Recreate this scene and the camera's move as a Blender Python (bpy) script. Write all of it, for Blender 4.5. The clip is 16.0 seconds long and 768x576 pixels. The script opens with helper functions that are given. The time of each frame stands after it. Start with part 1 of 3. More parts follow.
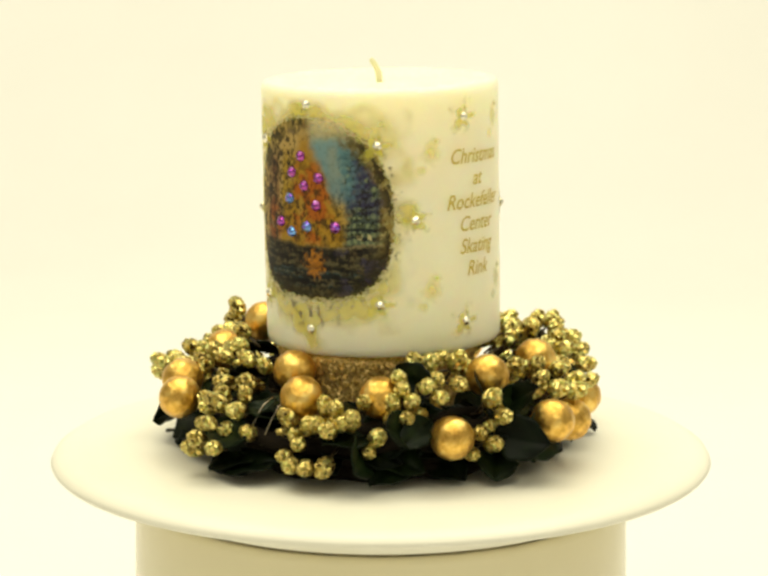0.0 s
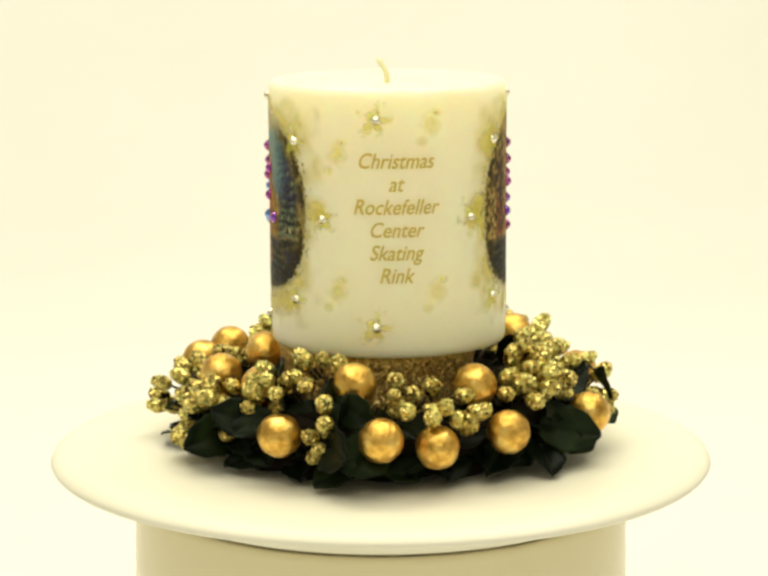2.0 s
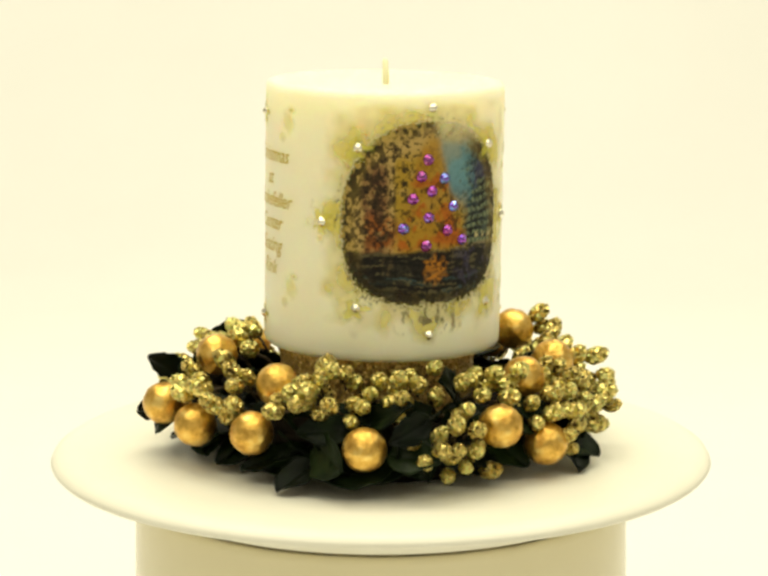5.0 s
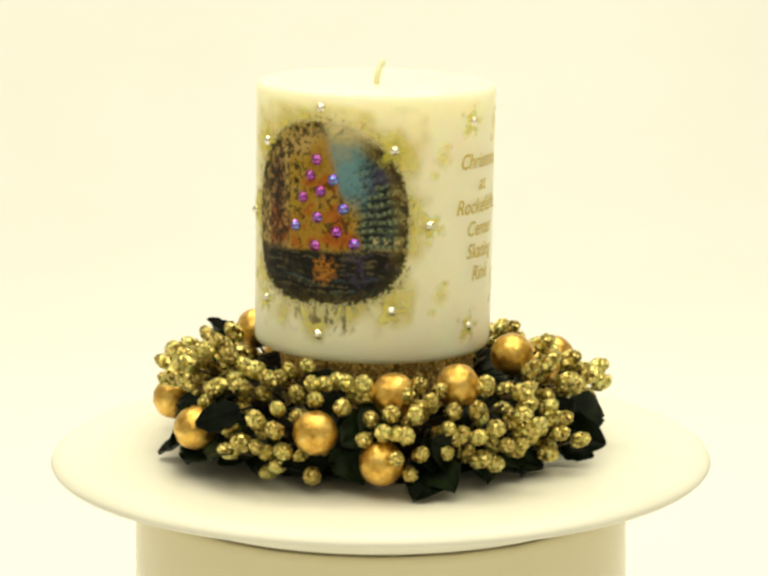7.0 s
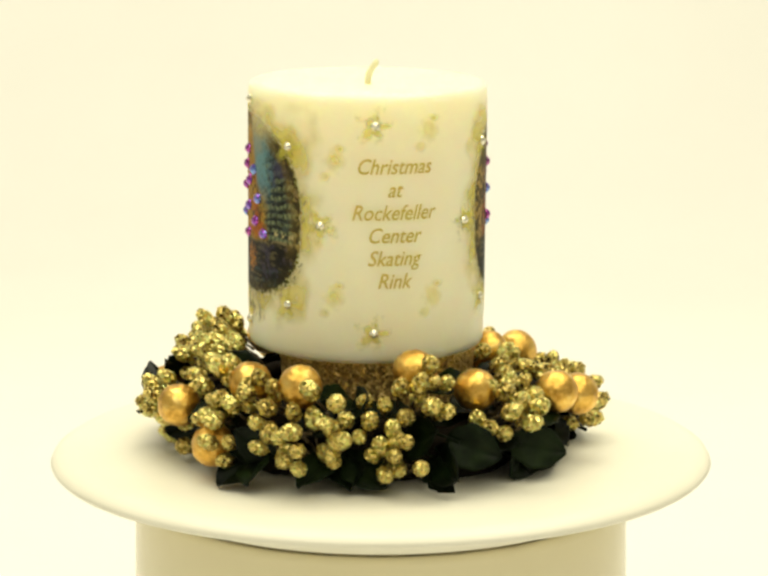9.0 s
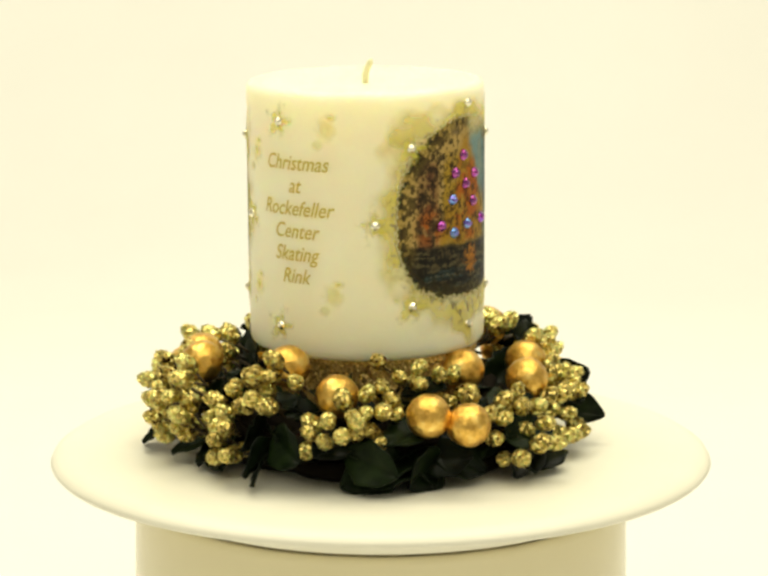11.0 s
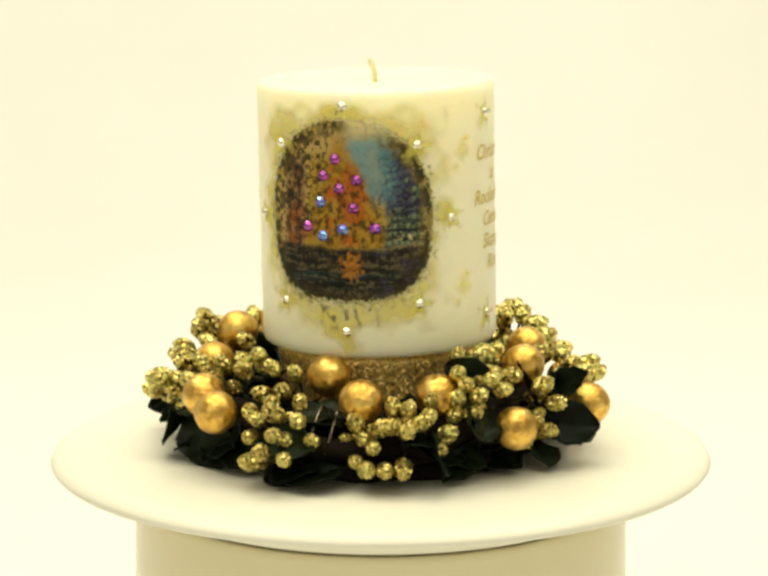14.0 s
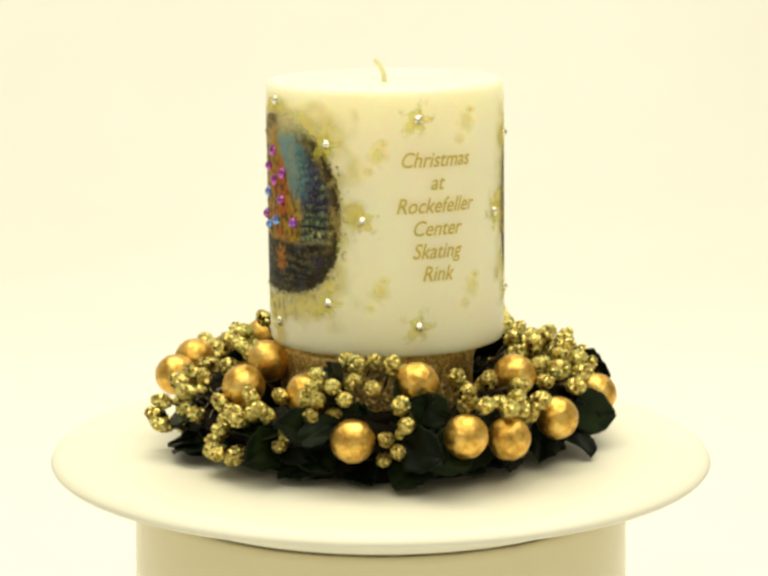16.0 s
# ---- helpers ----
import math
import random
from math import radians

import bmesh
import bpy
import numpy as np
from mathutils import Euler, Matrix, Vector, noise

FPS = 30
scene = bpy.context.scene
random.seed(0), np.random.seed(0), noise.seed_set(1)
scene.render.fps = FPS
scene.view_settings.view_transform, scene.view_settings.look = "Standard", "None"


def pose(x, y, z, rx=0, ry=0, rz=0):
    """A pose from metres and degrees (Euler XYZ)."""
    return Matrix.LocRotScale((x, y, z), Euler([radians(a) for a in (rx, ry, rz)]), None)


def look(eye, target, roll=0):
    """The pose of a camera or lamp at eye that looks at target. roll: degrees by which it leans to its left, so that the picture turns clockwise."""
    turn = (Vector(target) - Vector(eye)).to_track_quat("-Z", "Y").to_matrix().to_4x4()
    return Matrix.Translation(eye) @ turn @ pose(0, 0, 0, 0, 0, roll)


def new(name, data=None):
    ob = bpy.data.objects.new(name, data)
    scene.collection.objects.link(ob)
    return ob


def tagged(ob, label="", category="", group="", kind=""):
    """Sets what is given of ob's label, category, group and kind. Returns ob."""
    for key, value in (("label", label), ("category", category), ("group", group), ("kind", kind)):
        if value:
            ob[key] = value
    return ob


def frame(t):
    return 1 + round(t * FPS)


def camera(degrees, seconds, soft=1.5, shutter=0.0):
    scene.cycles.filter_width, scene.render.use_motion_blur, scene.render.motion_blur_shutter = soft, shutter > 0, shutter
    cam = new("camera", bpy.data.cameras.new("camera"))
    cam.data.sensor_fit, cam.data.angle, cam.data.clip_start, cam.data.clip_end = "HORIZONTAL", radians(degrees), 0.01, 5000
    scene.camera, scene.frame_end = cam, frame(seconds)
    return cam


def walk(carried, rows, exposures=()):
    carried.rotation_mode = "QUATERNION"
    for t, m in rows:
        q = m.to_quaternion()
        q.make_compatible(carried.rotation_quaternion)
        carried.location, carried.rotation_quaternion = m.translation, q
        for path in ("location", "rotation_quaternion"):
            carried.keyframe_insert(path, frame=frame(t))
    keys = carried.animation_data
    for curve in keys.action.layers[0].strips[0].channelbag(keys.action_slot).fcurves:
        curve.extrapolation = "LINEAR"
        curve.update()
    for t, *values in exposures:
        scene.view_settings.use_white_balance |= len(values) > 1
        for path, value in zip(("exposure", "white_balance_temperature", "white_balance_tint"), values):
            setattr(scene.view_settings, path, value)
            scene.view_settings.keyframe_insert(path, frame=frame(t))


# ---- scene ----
cam = camera(17.82, 16.0, soft=3.0)
walk(cam, [(0.0, pose(0, -0.766, 0.2976, 79.12, 0, -0.166)),
           (16.0, pose(0, -0.766, 0.2976, 79.12, 0, -0.166))])

# ---- light: a bright warm studio, soft lamp overhead, an added backdrop light, a paper sweep behind ----
WARM = (0.985, 0.931, 0.705)
world = bpy.data.worlds.new("studio")
scene.world = world
world.use_nodes = True
world.node_tree.nodes["Background"].inputs["Color"].default_value = (*WARM, 1)
world.node_tree.nodes["Background"].inputs["Strength"].default_value = 0.44


def area_lamp(name, eye, target, size_x, size_y, watts):
    data = bpy.data.lights.new(name, "AREA")
    data.shape, data.size, data.size_y, data.energy, data.color = "RECTANGLE", size_x, size_y, watts, WARM
    ob = new(name, data)
    ob.matrix_world = look(eye, target)
    return tagged(ob, "warm white overhead area lamp, out of view", "lamp")


area_lamp("soft_box", (0.0, -0.12, 0.74), (0, 0, 0.1), 0.90, 0.90, 4.95)
# unseen helper, added only to brighten the paper evenly
area_lamp("added_backdrop_light", (0.0, 0.35, 1.25), (0, 0.9, 0.3), 1.6, 0.4, 10.7)
scene.view_settings.exposure = -0.05

TURN = -24.2145          # degrees a second, clockwise from above
TOP = 0.10               # height of the plate's upper face
MM = 0.001


# ---- materials ----
def material(name, color, rough=0.5, metal=0.0, **sockets):
    m = bpy.data.materials.new(name)
    m.use_nodes = True
    b = m.node_tree.nodes["Principled BSDF"]
    b.inputs["Base Color"].default_value = (*color, 1)
    b.inputs["Roughness"].default_value = rough
    b.inputs["Metallic"].default_value = metal
    for key, value in sockets.items():
        b.inputs[key.replace("_", " ")].default_value = value
    return m, m.node_tree.nodes, m.node_tree.links, b


def object_coords(nodes):
    return nodes.new("ShaderNodeTexCoord").outputs["Object"]


def noise_node(nodes, links, scale, detail=4.0, rough=0.6):
    n = nodes.new("ShaderNodeTexNoise")
    n.inputs["Scale"].default_value = scale
    n.inputs["Detail"].default_value = detail
    n.inputs["Roughness"].default_value = rough
    links.new(object_coords(nodes), n.inputs["Vector"])
    return n


def ramp_node(nodes, links, source, stops):
    r = nodes.new("ShaderNodeValToRGB")
    while len(r.color_ramp.elements) < len(stops):
        r.color_ramp.elements.new(0.5)
    for e, (at, col) in zip(r.color_ramp.elements, stops):
        e.position, e.color = at, (*col, 1)
    links.new(source, r.inputs["Fac"])
    return r


def bump_node(nodes, links, source, strength, distance, target):
    b = nodes.new("ShaderNodeBump")
    b.inputs["Strength"].default_value = strength
    b.inputs["Distance"].default_value = distance
    links.new(source, b.inputs["Height"])
    links.new(b.outputs["Normal"], target)
    return b


def flakes(nodes, links, b, scale, amount):
    """Glitter: every cell tilts the surface its own way."""
    v = nodes.new("ShaderNodeTexVoronoi")
    v.inputs["Scale"].default_value = scale
    links.new(object_coords(nodes), v.inputs["Vector"])
    sub = nodes.new("ShaderNodeVectorMath")
    sub.operation = "SUBTRACT"
    sub.inputs[1].default_value = (0.5, 0.5, 0.5)
    links.new(v.outputs["Color"], sub.inputs[0])
    scl = nodes.new("ShaderNodeVectorMath")
    scl.operation = "SCALE"
    scl.inputs["Scale"].default_value = amount
    links.new(sub.outputs[0], scl.inputs[0])
    geo = nodes.new("ShaderNodeNewGeometry")
    add = nodes.new("ShaderNodeVectorMath")
    links.new(geo.outputs["Normal"], add.inputs[0])
    links.new(scl.outputs[0], add.inputs[1])
    nrm = nodes.new("ShaderNodeVectorMath")
    nrm.operation = "NORMALIZE"
    links.new(add.outputs[0], nrm.inputs[0])
    links.new(nrm.outputs[0], b.inputs["Normal"])
    return v


def mat_paper():
    m, n, l, b = material("white_paper", (0.88, 0.87, 0.84), 0.9)
    t = noise_node(n, l, 2.5)
    r = ramp_node(n, l, t.outputs["Fac"], [(0.3, (0.86, 0.852, 0.82)), (0.7, (0.90, 0.892, 0.86))])
    l.new(r.outputs["Color"], b.inputs["Base Color"])
    return m


def mat_plastic(name, low, high, rough=0.42):
    m, n, l, b = material(name, high, rough)
    t = noise_node(n, l, 14.0)
    r = ramp_node(n, l, t.outputs["Fac"], [(0.3, low), (0.7, high)])
    l.new(r.outputs["Color"], b.inputs["Base Color"])
    f = noise_node(n, l, 900.0, 2.0)
    bump_node(n, l, f.outputs["Fac"], 0.15, 0.0002, b.inputs["Normal"])
    return m


def mat_wax():
    m, n, l, b = material("ivory_wax", (0.90, 0.88, 0.80), 0.38, Subsurface_Weight=0.8, Subsurface_Scale=0.018)
    b.inputs["Subsurface Radius"].default_value = (1.0, 0.8, 0.5)
    t = noise_node(n, l, 60.0, 5.0)
    r = ramp_node(n, l, t.outputs["Fac"], [(0.3, (0.91, 0.848, 0.605)), (0.7, (0.95, 0.886, 0.652))])
    l.new(r.outputs["Color"], b.inputs["Base Color"])
    f = noise_node(n, l, 220.0, 3.0)
    bump_node(n, l, f.outputs["Fac"], 0.12, 0.0004, b.inputs["Normal"])
    return m


def mat_glitter(name, color, dark, scale=1350.0, tilt=1.7, rough=0.30, metal=0.9):
    m, n, l, b = material(name, color, rough, metal)
    v = flakes(n, l, b, scale, tilt)
    info = n.new("ShaderNodeObjectInfo")
    mix = n.new("ShaderNodeMath")
    mix.operation = "MULTIPLY_ADD"
    sep = n.new("ShaderNodeSeparateColor")
    l.new(v.outputs["Color"], sep.inputs["Color"])
    l.new(info.outputs["Random"], mix.inputs[0])
    mix.inputs[1].default_value = 0.3
    l.new(sep.outputs["Green"], mix.inputs[2])
    r = ramp_node(n, l, mix.outputs[0], [(0.1, dark), (0.55, color), (1.0, tuple(min(1, 0.10 + c * 1.4) for c in color))])
    l.new(r.outputs["Color"], b.inputs["Base Color"])
    return m


def mat_ball():
    m, n, l, b = material("gold_foil", (0.80, 0.46, 0.10), 0.33, 0.95)
    t = noise_node(n, l, 260.0, 5.0)
    r = ramp_node(n, l, t.outputs["Fac"], [(0.28, (0.42, 0.20, 0.03)), (0.52, (0.84, 0.52, 0.115)), (0.72, (0.98, 0.73, 0.25))])
    l.new(r.outputs["Color"], b.inputs["Base Color"])
    f = noise_node(n, l, 300.0, 4.0)
    bump_node(n, l, f.outputs["Fac"], 0.7, 0.0010, b.inputs["Normal"])
    return m


def mat_leaf():
    m, n, l, b = material("leaf_cloth", (0.012, 0.026, 0.012), 0.42, Specular_IOR_Level=0.11)
    t = noise_node(n, l, 130.0, 4.0)
    info = n.new("ShaderNodeObjectInfo")
    add = n.new("ShaderNodeMath")
    add.operation = "MULTIPLY_ADD"
    add.inputs[1].default_value = 0.35
    l.new(info.outputs["Random"], add.inputs[0])
    l.new(t.outputs["Fac"], add.inputs[2])
    r = ramp_node(n, l, add.outputs[0], [(0.35, (0.0010, 0.0022, 0.0007)), (0.65, (0.0028, 0.0066, 0.0016)), (0.95, (0.012, 0.0225, 0.0055))])
    l.new(r.outputs["Color"], b.inputs["Base Color"])
    f = noise_node(n, l, 900.0, 2.0)
    bump_node(n, l, f.outputs["Fac"], 0.3, 0.0003, b.inputs["Normal"])
    return m


def mat_paint(name, rough, metal):
    """Artist's colours laid on the wax; bare wax shows where the paint is thin."""
    m, n, l, b = material(name, (0.3, 0.2, 0.1), rough, metal, Specular_IOR_Level=0.12)
    a = n.new("ShaderNodeVertexColor")
    a.layer_name = "paint"
    l.new(a.outputs["Color"], b.inputs["Base Color"])
    l.new(a.outputs["Alpha"], b.inputs["Alpha"])
    f = noise_node(n, l, 800.0, 3.0)
    bump_node(n, l, f.outputs["Fac"], 0.2, 0.0003, b.inputs["Normal"])
    return m


def mat_gem():
    m, n, l, b = material("rainbow_crystal", (0.5, 0.1, 0.6), 0.08, 0.80, Coat_Weight=0.6, Coat_Roughness=0.03, Coat_IOR=1.8)
    info = n.new("ShaderNodeObjectInfo")
    geo = n.new("ShaderNodeNewGeometry")
    add = n.new("ShaderNodeMath")
    add.operation = "MULTIPLY_ADD"
    add.inputs[1].default_value = 0.38
    l.new(geo.outputs["Random Per Island"], add.inputs[0])
    mul = n.new("ShaderNodeMath")
    mul.operation = "MULTIPLY"
    mul.inputs[1].default_value = 0.78
    l.new(info.outputs["Random"], mul.inputs[0])
    l.new(mul.outputs[0], add.inputs[2])
    r = ramp_node(n, l, add.outputs[0], [(0.0, (0.06, 0.14, 0.62)), (0.25, (0.20, 0.48, 0.90)), (0.42, (0.17, 0.06, 0.56)),
                                         (0.62, (0.32, 0.05, 0.54)), (0.8, (0.50, 0.04, 0.32)), (1.0, (0.16, 0.02, 0.18))])
    l.new(r.outputs["Color"], b.inputs["Base Color"])
    return m


PAPER, WAX = mat_paper(), mat_wax()
PLASTIC = mat_plastic("white_plastic", (0.85, 0.825, 0.70), (0.89, 0.865, 0.745))
# yellower copy of the plastic: the base's warm shade is in its colour
SHADED_PLASTIC = mat_plastic("shaded_plastic", (0.80, 0.73, 0.50), (0.84, 0.77, 0.54), 0.16)
GLITTER = mat_glitter("gold_glitter", (0.87, 0.67, 0.205), (0.060, 0.033, 0.006), 1150.0, 1.9)
DRUM = mat_glitter("gold_glitter_band", (0.58, 0.41, 0.125), (0.34, 0.215, 0.055), 1500.0, 0.85, 0.42, 0.7)
BALL, LEAF, GEM = mat_ball(), mat_leaf(), mat_gem()
PICTURE, STARDUST = mat_paint("picture_paint", 0.55, 0.0), mat_paint("gold_dust", 0.5, 0.15)
SILVER = material("silver_crystal", (0.88, 0.84, 0.68), 0.12, 0.95)[0]
INK = material("gold_ink", (0.60, 0.46, 0.085), 0.45, 0.15)[0]
STEM = material("brown_wire", (0.06, 0.04, 0.015), 0.6)[0]
TWIG = material("shade_dark_twig", (0.011, 0.008, 0.005), 0.9, Specular_IOR_Level=0.1)[0]
WIRE = material("bare_wire", (0.30, 0.26, 0.19), 0.25, 0.9)[0]
WICK = material("waxed_cotton", (0.80, 0.78, 0.52), 0.8)[0]
SHADOW_GAP = material("gap_shade", (0.30, 0.26, 0.16), 0.7)[0]


# ---- building helpers ----
def mesh_from(name, bm, mat, smooth=True):
    me = bpy.data.meshes.new(name)
    bmesh.ops.recalc_face_normals(bm, faces=bm.faces[:])
    bm.to_mesh(me)
    bm.free()
    me.materials.append(mat)
    if smooth:
        me.polygons.foreach_set("use_smooth", [True] * len(me.polygons))
    return me


def part(name, data, mat=None, parent=None, label="", m=None, smooth=True):
    """One mesh object under a thing or under a part. data: a bmesh, or a mesh to share."""
    me = data if isinstance(data, bpy.types.Mesh) else mesh_from(name, data, mat, smooth)
    ob = new(name, me)
    ob.parent = parent
    if m is not None:
        ob.matrix_local = m
    if label:
        ob["label"] = label
    return ob


def lathe(profile, steps=96, bm=None):
    """A solid of revolution round z from (radius, height) pairs; ends at radius 0 close it."""
    bm = bm or bmesh.new()
    rings = []
    for r, z in profile:
        if r < 1e-6:
            rings.append([bm.verts.new((0, 0, z))])
        else:
            rings.append([bm.verts.new((r * math.cos(2 * math.pi * i / steps), r * math.sin(2 * math.pi * i / steps), z)) for i in range(steps)])
    for a, b in zip(rings, rings[1:]):
        for i in range(steps):
            j = (i + 1) % steps
            if len(a) == 1 and len(b) > 1:
                bm.faces.new((a[0], b[i], b[j]))
            elif len(b) == 1 and len(a) > 1:
                bm.faces.new((a[i], a[j], b[0]))
            elif len(a) > 1:
                bm.faces.new((a[i], a[j], b[j], b[i]))
    return bm


def tube(bm, points, radius, sides=6):
    pts = [Vector(p) for p in points]
    rings = []
    for k, p in enumerate(pts):
        d = (pts[min(k + 1, len(pts) - 1)] - pts[max(k - 1, 0)]).normalized()
        q = d.to_track_quat("Z", "Y")
        rad = radius[k] if isinstance(radius, (list, tuple)) else radius
        rings.append([bm.verts.new(p + q @ Vector((rad * math.cos(2 * math.pi * i / sides), rad * math.sin(2 * math.pi * i / sides), 0))) for i in range(sides)])
    for a, b in zip(rings, rings[1:]):
        for i in range(sides):
            j = (i + 1) % sides
            bm.faces.new((a[i], a[j], b[j], b[i]))
    bm.faces.new(rings[0][::-1])
    bm.faces.new(rings[-1])
    return bm


def polar(angle, r, h):
    a = radians(angle)
    return Vector((r * MM * math.cos(a), r * MM * math.sin(a), h * MM))


# ---- the setting: a white sweep of paper, floor and wall in one ----
def sweep():
    bm = bmesh.new()
    path = [(-2.2, 0.0), (0.75, 0.0)]
    path += [(0.75 + 0.45 * math.sin(radians(a)), 0.45 - 0.45 * math.cos(radians(a))) for a in range(9, 90, 9)]
    path += [(1.2, 0.45), (1.2, 2.2)]
    rows = [[bm.verts.new((x, y, z)) for x in np.linspace(-2.2, 2.2, 23)] for y, z in path]
    for a, b in zip(rows, rows[1:]):
        for i in range(22):
            bm.faces.new((a[i], a[i + 1], b[i + 1], b[i]))
    ob = new("backdrop", mesh_from("backdrop", bm, PAPER))
    return tagged(ob, "seamless warm white paper sweep behind the turntable", "backdrop", kind="structure")


sweep()


# ---- the turntable ----
def turntable():
    thing = tagged(new("turntable"), "white plastic display turntable with a round plate", "turntable")
    thing.location.x = 0.0012
    base = lathe([(0, 0), (0.0800, 0), (0.0806, 0.0010), (0.0790, 0.0824), (0.0783, 0.0842), (0.0770, 0.0847), (0, 0.0847)], 128)
    part("base", base, SHADED_PLASTIC, thing, "smooth plastic drum with shade put into its cream tone")
    # a darker ring colours in the shade of the gap under the plate
    gap = lathe([(0, 0.0847), (0.0762, 0.0847), (0.0762, 0.0860), (0, 0.0860)], 128)
    part("gap_ring", gap, SHADOW_GAP, thing, "thin dark ring standing for the shaded gap")
    plate = lathe([(0, -0.0140), (0.0780, -0.0140), (0.0789, -0.0134), (0.0792, -0.0110), (0.0795, -0.0092), (0.0850, -0.0080),
                   (0.0980, -0.0056), (0.1025, -0.0050), (0.1047, -0.0044), (0.1055, -0.0034), (0.1049, -0.0022), (0.1030, -0.0010),
                   (0.1008, -0.0003), (0.0985, 0.0), (0, 0)], 160)
    return part("plate", plate, PLASTIC, thing, "", pose(0, 0, TOP))


PLATE = turntable()


# ---- the stand under the candle ----
def candle_stand():
    thing = tagged(new("candle_stand"), "short round candle stand wrapped in gold glitter", "candle holder")
    bm = lathe([(0, 0.0), (0.0320, 0.0), (0.0326, 0.001), (0.0318, 0.008), (0.0306, 0.018), (0.0308, 0.028), (0.0318, 0.0320),
                (0.0318, 0.0338), (0.0300, 0.0345), (0, 0.0345)], 128)
    part("drum", bm, DRUM, thing)
    return thing


STAND = candle_stand()

# ---- the candle ----
R_CANDLE, H_CANDLE = 0.0373, 0.0825
PICTURES, TEXTS = (53.4, -126.6), (131.8, -47.3)


def value_noise(x, y, seed):
    """Smooth random values in 0..1 on a unit lattice."""
    g = np.random.RandomState(seed).rand(64, 64)
    xi, yi = np.floor(x).astype(int), np.floor(y).astype(int)
    fx, fy = x - xi, y - yi
    fx, fy = fx * fx * (3 - 2 * fx), fy * fy * (3 - 2 * fy)
    at = lambda i, j: g[i % 64, j % 64]
    return (at(xi, yi) * (1 - fx) + at(xi + 1, yi) * fx) * (1 - fy) + (at(xi, yi + 1) * (1 - fx) + at(xi + 1, yi + 1) * fx) * fy


def fractal(x, y, seed):
    return 0.55 * value_noise(x, y, seed) + 0.3 * value_noise(2.1 * x, 2.1 * y, seed + 1) + 0.15 * value_noise(4.3 * x, 4.3 * y, seed + 2)


def step(a, b, x):
    t = np.clip((x - a) / (b - a), 0, 1)
    return t * t * (3 - 2 * t)


def lay(rgb, color, amount):
    return rgb * (1 - amount[..., None]) + np.array(color) * amount[..., None]


def paint_picture(u, v, seed):
    """A city square at dusk: towers left and right, a lit fir in the middle, dark rink below. u, v: -1..1 over the oval."""
    n1, n2, n3 = fractal(3 * u + 20, 3 * v + 20, seed), fractal(9 * u + 40, 9 * v + 20, seed + 5), fractal(31 * u + 60, 31 * v + 60, seed + 9)
    n5 = fractal(20 * u + 9, 16 * v + 30, seed + 61)
    u0, v0 = u, v
    u, v = u + 0.08 * (n1 - 0.5) + 0.06 * (n2 - 0.5), v + 0.10 * (fractal(3 * u0 + 50, 3 * v0 + 7, seed + 31) - 0.5) + 0.06 * (n3 - 0.5)
    upright, level = value_noise(38 * u + 90, 6 * v + 90, seed + 12), value_noise(5 * u + 90, 34 * v + 90, seed + 13)
    rgb = np.zeros(u.shape + (3,)) + np.array((0.44, 0.30, 0.095))
    # left towers: tan with small dark windows, a brown block, an ochre front
    rgb = lay(rgb, (0.19, 0.095, 0.038), step(-0.80, -0.70, u) * step(-0.44, -0.52, u) * step(0.62, 0.42, v) * (0.6 + 0.4 * step(0.3, 0.6, n2)))
    rgb = lay(rgb, (0.085, 0.036, 0.020), step(0.07, 0.03, np.abs(u + 0.60)) * step(0.55, 0.35, v) * step(0.3, 0.5, level) * 0.8)
    rgb = lay(rgb, (0.36, 0.225, 0.026), step(-0.46, -0.38, u) * step(0.70, 0.50, v) * (0.5 + 0.5 * step(0.3, 0.55, n2)))
    rgb = lay(rgb, (0.34, 0.095, 0.016), step(0.30, 0.08, np.hypot((u + 0.56) / 0.95, v + 0.20)) * step(0.25, 0.5, n2))
    grid = step(0.25, 0.7, np.cos(2 * math.pi * (u * 7.2 + 0.2 * v))) * step(0.0, 0.5, np.cos(2 * math.pi * (v * 7.0 + 0.2 * np.sin(6 * u))))
    rgb = lay(rgb, (0.022, 0.015, 0.008), np.clip(grid * step(-0.16, -0.26, u) * step(0.15, 0.32, n5) * step(-0.1, 0.25, v), 0, 0.9))
    rgb = lay(rgb, (0.030, 0.020, 0.010), step(-0.34, -0.46, u) * step(0.45, 0.55, n5) * step(-0.4, -0.2, v) * 0.85)
    rgb = lay(rgb, (0.055, 0.045, 0.045), step(0.10, 0.05, np.abs(v - 0.88)) * step(0.22, 0.12, np.abs(u + 0.22)) * step(0.45, 0.6, upright) * 0.8)
    # right tower: dark teal, storeys that rise to the right, each cut up by fine uprights
    wall = step(0.34, 0.50, u + 0.10 * v + 0.16 * (n2 - 0.5)) * step(-0.46, -0.40, v)
    rgb = lay(rgb, (0.052, 0.068, 0.056), wall)
    rise = v - (0.12 + 0.42 * v) * (u - 0.45)
    storeys = step(-0.2, 0.5, np.cos(2 * math.pi * rise * 11.5) + 0.9 * (n5 - 0.5))
    uprights = step(-0.55, 0.2, np.cos(2 * math.pi * (u * 14.5 + 0.6 * v)) + 0.8 * (n3 - 0.5))
    rgb = lay(rgb, (0.175, 0.210, 0.105), wall * storeys * (0.25 + 0.75 * uprights) * step(0.08, 0.3, n2) * step(0.58, 0.40, v))
